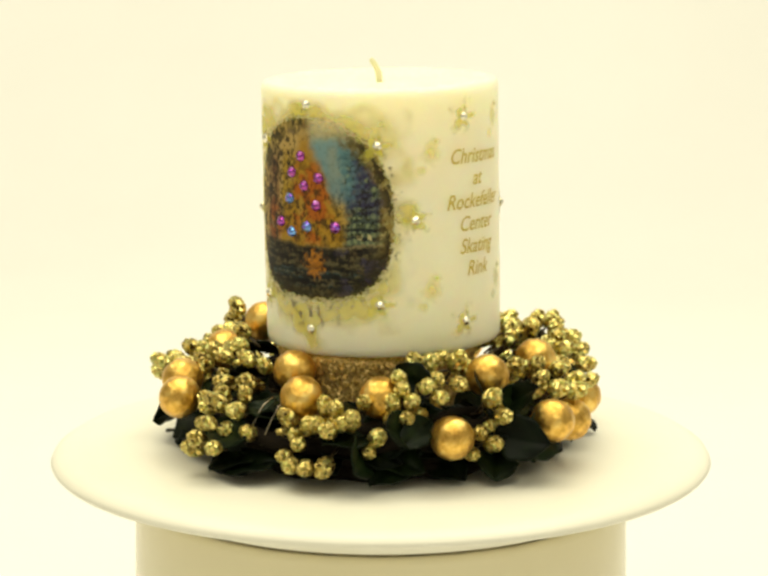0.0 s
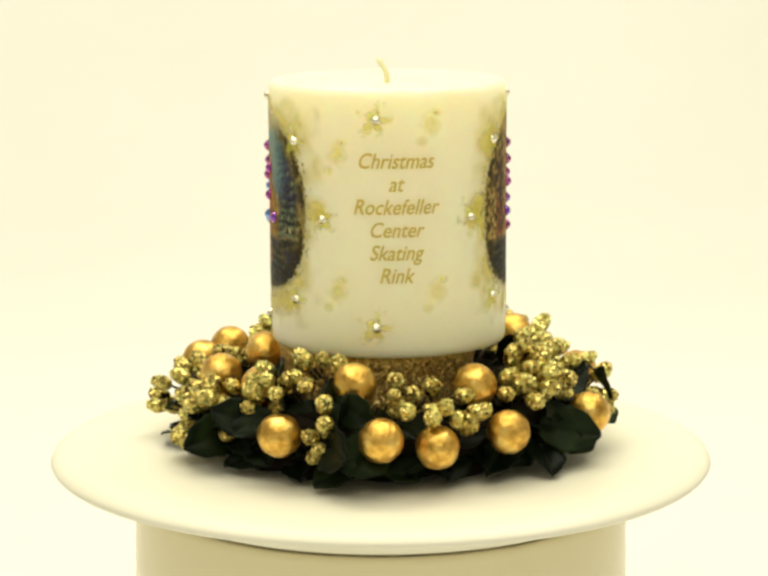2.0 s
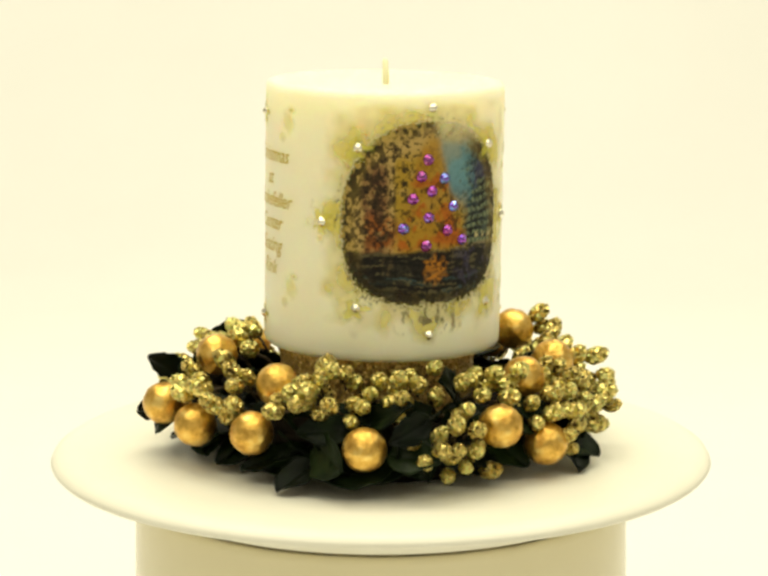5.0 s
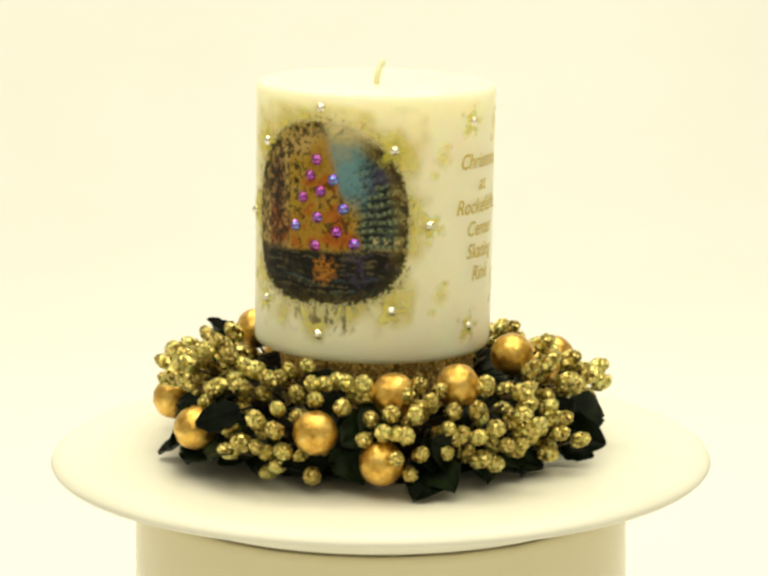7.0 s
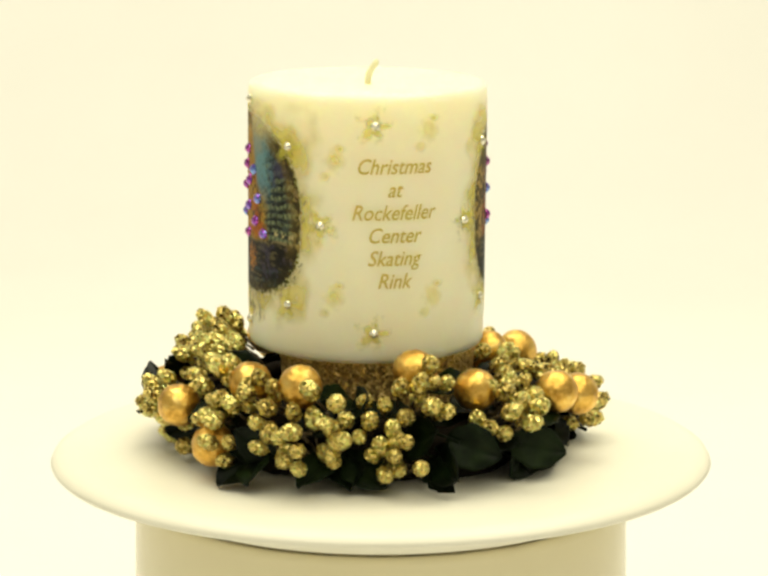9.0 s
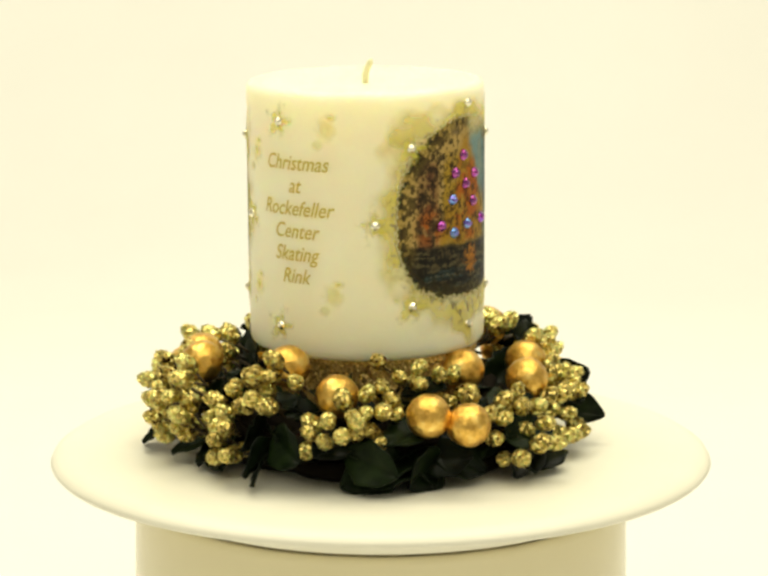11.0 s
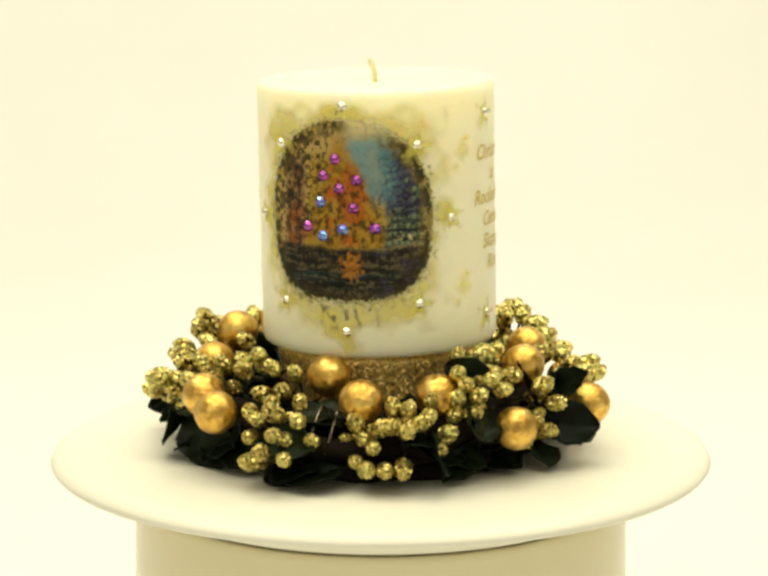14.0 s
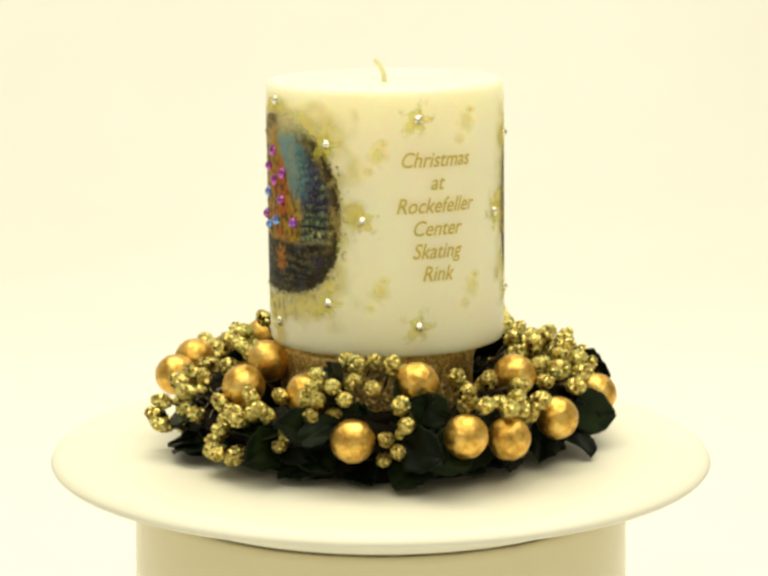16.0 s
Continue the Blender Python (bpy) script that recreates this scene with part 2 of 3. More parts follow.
    rgb = lay(rgb, (0.008, 0.011, 0.016), wall * step(-0.35, -0.75, np.cos(2 * math.pi * rise * 11.5)) * step(0.3, 0.5, n2) * 0.85)
    rgb = lay(rgb, (0.040, 0.034, 0.085), wall * step(0.52, 0.66, fractal(5 * u + 11, 5 * v + 7, seed + 3)) * step(-0.15, 0.1, v) * 0.75)
    rgb = lay(rgb, (0.34, 0.28, 0.10), wall * step(0.55, 0.75, v) * step(0.35, 0.55, n5) * 0.9)
    lights = step(0.5, 0.7, np.cos(2 * math.pi * (u - 0.61) * 8.3) * 0.5 + 0.5) * step(0.040, 0.026, np.abs(v + 0.29)) * step(0.50, 0.55, u)
    rgb = lay(rgb, (0.50, 0.43, 0.20), lights * 0.9)
    # sky, a soft blue wedge that ends in pale haze
    edge = 0.01 + 0.34 * (0.78 - v)
    sky = step(edge - 0.09, edge + 0.10, u + 0.10 * (n2 - 0.5)) * step(0.64, 0.36, u + 0.25 * (n5 - 0.5)) * step(-0.02, 0.30, v) * step(0.95, 0.72, v)
    rgb = lay(rgb, (0.125, 0.265, 0.295), sky * (0.65 + 0.3 * step(0.3, 0.6, n1)))
    rgb = lay(rgb, (0.09, 0.185, 0.225), sky * step(0.42, 0.12, v) * 0.8)
    pale = step(0.66, 0.90, v) * step(-0.08, 0.12, u) * step(0.85, 0.55, u)
    rgb = lay(rgb, (0.62, 0.54, 0.22), pale * 0.85)
    # the fir, gold and orange, broken by a few dark strokes
    half = 0.05 + 0.36 * np.clip((0.80 - v) / 1.10, 0, 1)
    fir = step(half + 0.07, half - 0.06, np.abs(u - 0.01 + 0.03 * v)) * step(-0.42, -0.32, v) * step(0.90, 0.70, v)
    rgb = lay(rgb, (0.37, 0.20, 0.018), fir * (0.6 + 0.4 * n2))
    rgb = lay(rgb, (0.40, 0.112, 0.013), fir * step(0.47, 0.62, fractal(6 * u + 3, 6 * v + 9, seed + 41)) * step(0.75, 0.3, v))
    rgb = lay(rgb, (0.055, 0.033, 0.009), fir * step(0.50, 0.64, n5) * step(0.65, 0.2, v) * 0.85)
    # the rink and its parapets
    low = step(-0.38, -0.44, v)
    rgb = lay(rgb, (0.027, 0.024, 0.016), low)
    rgb = lay(rgb, (0.014, 0.012, 0.010), low * step(0.44, 0.66, upright + 0.5 * (n5 - 0.5)) * step(-0.76, -0.68, v) * 0.9)
    rgb = lay(rgb, (0.085, 0.062, 0.028), low * step(0.32, 0.18, upright + 0.5 * (n5 - 0.5)) * step(-0.74, -0.64, v) * 0.7)
    rgb = lay(rgb, (0.24, 0.19, 0.09), step(0.022, 0.008, np.abs(v + 0.43 - 0.06 * u)) * step(0.22, 0.34, u) * 0.8)
    rgb = lay(rgb, (0.040, 0.070, 0.070), step(-0.64, -0.72, v) * step(-0.92, -0.84, v) * step(0.45, 0.62, level) * 0.9)
    rgb = lay(rgb, (0.006, 0.006, 0.008), step(0.050, 0.018, np.abs(v + 0.79 - 0.05 * u)) * step(0.30, 0.5, level + 0.15))
    rgb = lay(rgb, (0.095, 0.075, 0.034), step(-0.84, -0.92, v) * step(0.3, 0.55, level) * 0.8)
    strokes = value_noise(7 * u + 31, 46 * v + 12, seed + 71)
    rgb = lay(rgb, (0.105, 0.088, 0.040), low * step(0.60, 0.74, strokes + 0.35 * (n5 - 0.5)) * 0.8)
    rgb = lay(rgb, (0.006, 0.006, 0.006), low * step(0.40, 0.28, strokes + 0.35 * (n3 - 0.5)) * 0.8)
    rgb = lay(rgb, (0.26, 0.20, 0.075), step(-0.80, -0.95, v) * step(0.50, 0.60, n5) * 0.8)
    rgb = lay(rgb, (0.045, 0.038, 0.070), low * step(0.2, 0.5, u) * step(0.52, 0.62, n2) * 0.7)
    spikes = 0.022 * np.cos(9 * np.arctan2(v + 0.62, u - 0.06))
    figure = step(0.165, 0.06, np.hypot(u - 0.06, (v + 0.60) * 0.95) + spikes + 0.16 * (n3 - 0.5)) * (0.4 + 0.5 * step(0.3, 0.55, level))
    rgb = lay(rgb, (0.46, 0.175, 0.018), figure)
    # ink flecks, dense along the rim, where the paint thins out
    u, v = u0, v0
    power = np.where(v < 0, 3.1, 2.05)
    d = (np.abs(u) ** power + np.abs(v) ** power) ** (1 / power)
    rgb = lay(rgb, (0.010, 0.009, 0.006), step(0.555, 0.645, n3) * 0.75 * (1 - 0.8 * sky) * (1 - figure) * (1 - 0.6 * fir))
    rim = step(0.78, 0.93, d + 0.12 * (n2 - 0.5)) * (1 - pale)
    rgb = lay(rgb, (0.38, 0.265, 0.06), rim * 0.55 * step(-0.62, -0.36, v))
    rgb = lay(rgb, (0.016, 0.012, 0.005), rim * step(0.40 - 0.06 * step(-0.3, -0.6, v), 0.53, n5) * 0.95)
    inside = step(1.02, 0.95, d + (0.07 + 0.07 * step(-0.5, -0.9, v)) * (n3 - 0.5) + 0.03 * (n5 - 0.5))
    line = step(0.030, 0.012, np.abs(d - 0.985 + 0.02 * (n2 - 0.5))) * step(0.30, 0.48, n5)
    rgb = lay(rgb, (0.05, 0.045, 0.022), line * 0.75)
    alpha = inside * (0.98 - 0.45 * pale) * (1 - 0.05 * rim)
    # loose gold wash round it, and small ink dabs below
    reach = np.minimum(np.abs(u) / 1.34 + np.abs(v) / 1.46, np.hypot(u / 1.14, v / 1.12))
    square = (np.abs(u / 1.12) ** 5 + np.abs((v + 0.05) / 1.10) ** 5) ** 0.2
    soft = value_noise(6 * u + 33, 6 * v + 12, seed + 51)
    wash = step(1.12, 0.76, reach + 0.34 * (soft - 0.5) + 0.12 * (n2 - 0.5)) * (0.5 + 0.5 * step(0.25, 0.6, n1))
    wash = np.maximum(wash, 0.8 * step(1.16, 0.84, square + 0.26 * (soft - 0.5) + 0.10 * (n2 - 0.5)) * step(0.05, 0.65, n1)) * (1 - inside)
    wash = wash * step(1.32, 1.12, np.abs(u)) * step(1.20, 1.08, v)
    rgb = lay(rgb, (0.70, 0.60, 0.115), 1 - inside)
    alpha = np.maximum(alpha, 0.74 * wash)
    dabs = (1 - inside) * step(-0.96, -1.02, v) * step(-1.34, -1.20, v) * step(0.50, 0.25, np.abs(u - 0.02)) * step(0.57, 0.66, fractal(20 * u + 30, 13 * v + 30, seed + 21))
    flecks = (1 - inside) * step(1.14, 1.02, d) * step(0.64, 0.72, n3)
    rgb = lay(rgb, (0.085, 0.065, 0.022), np.maximum(dabs, flecks))
    return rgb, np.maximum(alpha, 0.72 * np.maximum(dabs, flecks))


def paint_star(u, v, seed):
    """A ragged six-pointed star of gold dust."""
    d, a = np.hypot(u, v), np.arctan2(v, u)
    n = fractal(4 * u + 10, 4 * v + 10, seed)
    arms = 0.50 + 0.30 * np.cos(2.5 * a + seed) ** 2
    alpha = step(1.1, 0.35, d / arms + 1.7 * (n - 0.5)) * (0.35 + 0.75 * n)
    rgb = np.zeros(u.shape + (3,)) + np.array((0.82, 0.74, 0.12))
    return lay(rgb, (0.58, 0.51, 0.08), step(0.5, 0.65, n)), np.clip(alpha * 0.75, 0, 0.8)


def paint_leafspray(u, v, seed):
    """A loose sprig of gold dust, three blots."""
    n = fractal(4 * u + 10, 4 * v + 10, seed)
    d = np.minimum(np.hypot((u - 0.1) / 0.45, (v - 0.1) / 0.5), np.hypot((u + 0.3) / 0.25, (v + 0.6) / 0.22))
    d = np.minimum(d, np.hypot((u - 0.3) / 0.3, (v - 0.55) / 0.2))
    rgb = np.zeros(u.shape + (3,)) + np.array((0.84, 0.76, 0.15))
    return rgb, np.clip(step(1.25, 0.3, d + 1.0 * (n - 0.5)) * (0.2 + 0.7 * n) * 0.65, 0, 0.7)


def wrapped_patch(name, painter, half_w, v0, v1, half_h, nx, ny, seed, mat, lift):
    """A sheet bent round the candle, centred on the angle 0 and the height 0, coloured by painter(u, v)."""
    us, vs = np.linspace(-half_w, half_w, nx), np.linspace(v0, v1, ny)
    u, v = np.meshgrid(us, vs)
    a = u / R_CANDLE
    rr = R_CANDLE + lift
    co = np.stack([rr * np.cos(a), rr * np.sin(a), v], -1).reshape(-1, 3)
    i, j = np.meshgrid(np.arange(nx - 1), np.arange(ny - 1))
    k = (j * nx + i).ravel()
    faces = np.stack([k, k + 1, k + 1 + nx, k + nx], 1)
    rgb, alpha = painter(u / half_h[0], v / half_h[1], seed)
    keep = (alpha.ravel()[faces] > 0.01).any(axis=1)
    me = bpy.data.meshes.new(name)
    me.from_pydata(co.tolist(), [], faces[keep].tolist())
    layer = me.color_attributes.new("paint", "FLOAT_COLOR", "POINT")
    layer.data.foreach_set("color", np.concatenate([rgb, alpha[..., None]], -1).astype(np.float32).ravel())
    me.polygons.foreach_set("use_smooth", [True] * len(me.polygons))
    me.materials.append(mat)
    return me


def gem_mesh(name, r, mat):
    """A faceted stone with a flat table; loose facets, so that each catches its own colour."""
    bm = bmesh.new()
    rings = []
    for rad, h in ((1.0, 0.0), (0.98, 0.28), (0.58, 0.68), (0.32, 0.86)):
        rings.append([Vector((r * rad * math.cos(2 * math.pi * (i + 0.5 * (len(rings) % 2)) / 8), r * rad * math.sin(2 * math.pi * (i + 0.5 * (len(rings) % 2)) / 8), r * h)) for i in range(8)])
    for k, (a, b) in enumerate(zip(rings, rings[1:])):
        for i in range(8):
            j = (i + 1) % 8
            tri = ((a[i], a[j], b[i]), (a[j], b[j], b[i])) if k % 2 == 0 else ((a[i], a[j], b[j]), (a[i], b[j], b[i]))
            for t in tri:
                bm.faces.new([bm.verts.new(p) for p in t])
    bm.faces.new([bm.verts.new(p) for p in rings[-1]])
    me = bpy.data.meshes.new(name)
    bm.to_mesh(me)
    bm.free()
    me.materials.append(mat)
    return me


def on_candle(angle, height_mm, out=0.0):
    """The pose of a flat thing on the candle's side: its z points outwards, its x along the side."""
    a = radians(angle)
    normal, along, up = Vector((math.cos(a), math.sin(a), 0)), Vector((-math.sin(a), math.cos(a), 0)), Vector((0, 0, 1))
    m = Matrix((along, up, normal)).transposed().to_4x4()
    m.translation = normal * (R_CANDLE + out) + up * height_mm * MM
    return m


def lettering_mesh(body, size, shear):
    """One line of text, cut from the built-in font and bent round the candle."""
    curve = bpy.data.curves.new("line", "FONT")
    curve.body, curve.size, curve.shear, curve.align_x, curve.extrude, curve.offset = body, size, shear, "CENTER", 0.0, 0.00006
    curve.resolution_u = 4
    ob = bpy.data.objects.new("line", curve)
    scene.collection.objects.link(ob)
    bpy.context.view_layer.update()
    flat = ob.evaluated_get(bpy.context.evaluated_depsgraph_get()).to_mesh()
    verts, polys = [v.co.copy() for v in flat.vertices], [tuple(p.vertices) for p in flat.polygons]
    bpy.data.objects.remove(ob)
    bpy.data.curves.remove(curve)
    me = bpy.data.meshes.new("lettering")
    rr = R_CANDLE + 0.00022
    me.from_pydata([(rr * math.cos(v.x * 0.86 / R_CANDLE), rr * math.sin(v.x * 0.86 / R_CANDLE), v.y) for v in verts], [], polys)
    me.materials.append(INK)
    return me


def candle():
    thing = tagged(new("candle"), "ivory pillar candle painted with a city scene and set with crystals", "candle")
    r, h = R_CANDLE, H_CANDLE
    body = lathe([(0, 0), (r - 0.0016, 0), (r - 0.0006, 0.0004), (r - 0.0001, 0.0014)] + [(r, z) for z in np.linspace(0.003, h - 0.003, 24)]
                 + [(r - 0.0002, h - 0.0015), (r - 0.0009, h - 0.0004), (r - 0.0022, h), (r * 0.7, h - 0.0003), (r * 0.35, h - 0.0006), (0.004, h - 0.0012), (0, h - 0.0013)], 160)
    part("wax_body", body, WAX, thing, "smooth ivory wax cylinder")
    wick = tube(bmesh.new(), [(0, 0, h - 0.002), (-0.0002, -0.0001, h + 0.0015), (-0.0010, -0.0007, h + 0.0036), (-0.0020, -0.0014, h + 0.0053), (-0.0025, -0.0018, h + 0.0063)],
                [0.0009, 0.0010, 0.0009, 0.0010, 0.0006], 8)
    part("wick", wick, WICK, thing, "bent white cotton wick")
    silver, rainbow = gem_mesh("silver_stone", 0.00155, SILVER), gem_mesh("rainbow_stone", 0.00180, GEM)
    stars = [wrapped_patch("painted_star", paint_star, 0.0070, -0.0070, 0.0070, (0.0070, 0.0070), 48, 48, s, STARDUST, 0.00018 + 0.00003 * s) for s in (1, 2, 3)]
    sprays = [wrapped_patch("painted_spray", paint_leafspray, 0.0074, -0.0074, 0.0074, (0.0074, 0.0074), 48, 48, s, STARDUST, 0.00010) for s in (7, 8)]
    rng = random.Random(4)

    def stone(mesh, name, angle, z, label):
        part(name, mesh, None, thing, label, on_candle(angle, z, 0.0001) @ pose(0, 0, 0, 0, 0, rng.uniform(0, 45)))

    def dust(mesh, name, angle, z):
        part(name, mesh, None, thing, "faded gold dust star" if name == "painted_star" else "", pose(0, 0, z * MM, 0, 0, angle))

    tree_a = [(-2, 62), (-5, 57), (6.5, 56.2), (0.2, 52.4), (-9, 50.2), (11.5, 47.5), (-1.2, 44.4), (-13.3, 41.2), (8.5, 40.3), (17, 37), (-2.3, 35.8)]
    tree_b = [(-4, 61.7), (-10, 56.6), (6, 55.3), (-2.3, 52.7), (-11.8, 48.3), (4.4, 46.8), (-19, 40.7), (-1, 40.1), (14.3, 40.4), (-11, 38)]
    for n, (mid, tree) in enumerate(zip(PICTURES, (tree_a, tree_b))):
        art = wrapped_patch("painted_picture", paint_picture, 0.0376, -0.0445, 0.0345, (0.0281, 0.0285), 400, 420, 3 + 30 * n, PICTURE, 0.00015)
        part("painted_picture", art, None, thing, "oval painting of a city square with a lit fir", pose(0, 0, 45.8 * MM, 0, 0, mid))
        for da, z in ((0, 77.6), (0, 8.3), (-35, 65.5), (35, 65.5), (-35, 16.6), (35, 16.6), (-52.6, 42.3), (52.6, 42.3)):
            stone(silver, "silver_stone", mid + da, z, "small round silver crystal")
            if da:
                dust(stars[n if abs(da) > 50 else 2], "painted_star", mid + da, z)
        for da, z in tree:
            stone(rainbow, "rainbow_stone", mid + da, z, "small iridescent purple crystal")
    lines = [("Christmas", 0.0), ("at", 1), ("Rockefeller", 2), ("Center", 3), ("Skating", 4), ("Rink", 5)]
    for mid in TEXTS:
        for body_text, k in lines:
            part("lettering", lettering_mesh(body_text, 0.0066, 0.30), None, thing, "gold italic lettering", pose(0, 0, (58.6 - 7.0 * k) * MM, 0, 0, mid + 9.0))
        for z in (73.0, 9.6):
            stone(silver, "silver_stone", mid, z, "small round silver crystal")
            dust(stars[2], "painted_star", mid, z)
        for n, (da, z) in enumerate(((-20, 62), (25, 71), (-20, 20), (28, 20))):
            dust(sprays[n % 2], "painted_spray", mid + da, z)
    return thing


CANDLE = candle()
CANDLE_AT = pose(2.18 * MM, 2.98 * MM, TOP + 0.0346, -0.46, -0.96, 0)

# ---- the wreath ----
# angle round the wreath, distance from its middle, height over the plate (degrees, mm, mm)
BALLS = [(-69.2, 63.0, 16.2), (-116.6, 50.8, 25.4), (28, 70.4, 15.6), (63.9, 67.9, 19.4), (80.5, 67.5, 10.7), (-159.2, 65.6, 20.4), (-169.5, 62.4, 23.3),
         (-135.5, 35.8, 29.0), (-49.2, 51.4, 30.6), (-40.6, 70.0, 18.2), (-26, 66.4, 14.7), (-5.5, 50.6, 28.2), (-4.2, 65.0, 16.3),
         (84.6, 56, 28.8), (104.4, 57.4, 30.5), (141.7, 47.4, 33.6), (163, 51.9, 27), (-88.6, 48.0, 25.8)]
SPRIGS_A = [(-64, 45, 33), (-56, 66, 22), (-82, 59, 25), (-58, 64, 15), (-36, 64, 27.5), (-24, 55, 29), (-16, 68, 23), (6, 58, 29), (11, 66, 27),
            (20, 64, 26), (32, 54, 28.5), (44, 52, 29.5), (53, 72, 20), (46, 71, 14), (58, 69, 9), (81, 69, 20), (84, 72, 13), (67, 54.6, 29.5),
            (84, 63, 27), (104, 71, 17), (116, 71.5, 26), (104, 71, 9), (138, 72, 11)]
SPRIGS_B = [(124, 64, 22), (131, 69, 13.6), (164, 68, 19), (171, 60, 25), (179, 56, 27), (139, 64, 27), (146, 54, 33), (-147, 62, 20),
            (-139, 65.5, 20.5), (-140, 70.5, 12.5), (-150, 50, 28), (-111, 58, 19), (-114, 61, 12.5), (-78, 57, 29.5), (-104, 62, 20), (-87, 59, 17),
            (-126, 62, 24), (176, 66, 14), (-175, 52, 31), (124, 56, 31), (35, 62, 28), (96, 64, 27),
            (110, 68, 20), (119, 69, 17), (92, 67, 21),
            (38, 58, 27), (50, 57, 27), (26, 59, 27)]
# the berries that stand out, likewise, in five arcs
BERRIES_A = [(-179, 55.8, 26.4), (-178, 56.7, 22.8), (-175, 46.6, 31.4), (-169, 49.7, 30), (-167, 44.7, 33.7), (-158, 44.6, 30.8), (-152, 53.9, 25.2), (-150, 61.2, 20.9), (-149, 41.5, 29.5),
             (-149, 47.9, 25.2), (-149, 62.5, 14), (-146, 63, 19.8), (-140, 71.8, 12.5), (-140, 64, 22.6), (-137, 70.5, 17.9), (-134, 71.6, 11.2), (-133, 63.6, 21.2), (-120, 55.6, 13.8),
             (-117, 61.6, 9.3), (-115, 58.8, 15.5), (-114, 64.7, 7.7), (-112, 63.2, 14), (-110, 60.1, 19.2), (-109, 66.2, 7.9), (-107, 61.1, 19.9), (-106, 56.7, 24.6), (-104, 64.8, 8.3),
             (-103, 64.3, 19.1), (-102, 59.9, 24.6), (-100, 63, 20.9)]
BERRIES_B = [(-97, 63, 23), (-94, 56.3, 26.1), (-90, 59.2, 16.2), (-85, 56.1, 25.8), (-82, 59.9, 22), (-82, 56.1, 30), (-80, 59.8, 27.1), (-72, 60.4, 28), (-71, 55.2, 31.2),
             (-70, 47.1, 35.3), (-70, 51.9, 31.8), (-64, 44.2, 35.9), (-64, 56.4, 30.5), (-60, 63, 16.5), (-57, 45, 34.6), (-57, 64.9, 13.2), (-56, 62.3, 26.5), (-55, 66.6, 21.6),
             (-37, 63, 29.1), (-35, 52.3, 31.3), (-34, 67.4, 25.9), (-28, 70, 24.4), (-24, 67.7, 26.7), (-24, 54.8, 29.8), (-17, 69.4, 24.6), (-16, 59.8, 27.7), (-12, 63.8, 23),
             (1, 58.5, 25.8), (4, 67.6, 24.6), (6, 60.8, 29.1)]
BERRIES_C = [(6, 55.1, 29.8), (10, 67.1, 27.2), (13, 51.9, 34.4), (15, 61, 34.2), (15, 54.3, 36.6), (18, 60.4, 36.2), (19, 67.4, 27.4), (21, 53.8, 33.9), (24, 63.8, 22.2),
             (27, 63, 26.4), (29, 56.6, 28.8), (38, 62.6, 28.8), (44, 51.8, 30.8), (44, 56.7, 31.1), (46, 73.7, 15.2), (50, 67.9, 11.6), (50, 65.8, 5.4), (50, 72.9, 22.3),
             (54, 68.6, 8.3), (54, 68.9, 25.7), (55, 73.2, 20.3), (56, 70.3, 13.4), (59, 55.2, 30.4), (62, 61.7, 27.7), (62, 65.8, 5.5), (63, 54.4, 30.8), (66, 51.7, 31.2),
             (70, 63.6, 26.2), (70, 56.7, 32), (76, 61.8, 33)]
BERRIES_D = [(78, 64.8, 23), (81, 70.1, 20.3), (83, 67.6, 25.5), (84, 70.4, 20.2), (84, 73.4, 13.2), (86, 73.5, 20.3), (87, 60.6, 28.6), (89, 69.8, 25), (93, 68.3, 29.1),
             (97, 61.8, 30), (97, 70.1, 21), (99, 67.9, 25.3), (100, 69.2, 17.9), (104, 72.4, 17.9), (105, 71.2, 10.8), (106, 66.9, 24.4), (108, 74.1, 20.5), (109, 72, 9),
             (110, 76, 15.5), (110, 64.6, 31), (116, 73.3, 23.6), (117, 70.8, 13.5), (117, 68.3, 11.1), (118, 70.5, 17), (118, 70.3, 29.1), (120, 73.4, 18.7), (123, 63.3, 17.4),
             (126, 63.3, 22.2), (127, 63.3, 11.9), (129, 65.8, 15.1)]
BERRIES_E = [(130, 60.6, 26.3), (130, 67.6, 7.3), (132, 70.6, 13.4), (132, 66.3, 20.7), (133, 66.7, 17), (135, 58, 30.6), (135, 69.4, 17.2), (136, 62.2, 23), (138, 73.3, 10.2),
             (140, 61.5, 32.5), (142, 66.4, 26.9), (144, 58.1, 37.5), (145, 63.2, 24.5), (146, 67.1, 25.3), (150, 55.8, 31), (157, 62.1, 12.2), (158, 61.3, 20), (163, 67.1, 16.4),
             (164, 68.7, 23.2), (166, 56.3, 27.1), (167, 61.9, 27.6), (168, 72.3, 19.7), (170, 65.4, 24), (171, 65.5, 19.2), (173, 56.8, 28.7), (178, 51.6, 29.2), (178, 61.9, 24.7)]
BERRIES = BERRIES_A + BERRIES_B + BERRIES_C + BERRIES_D + BERRIES_E
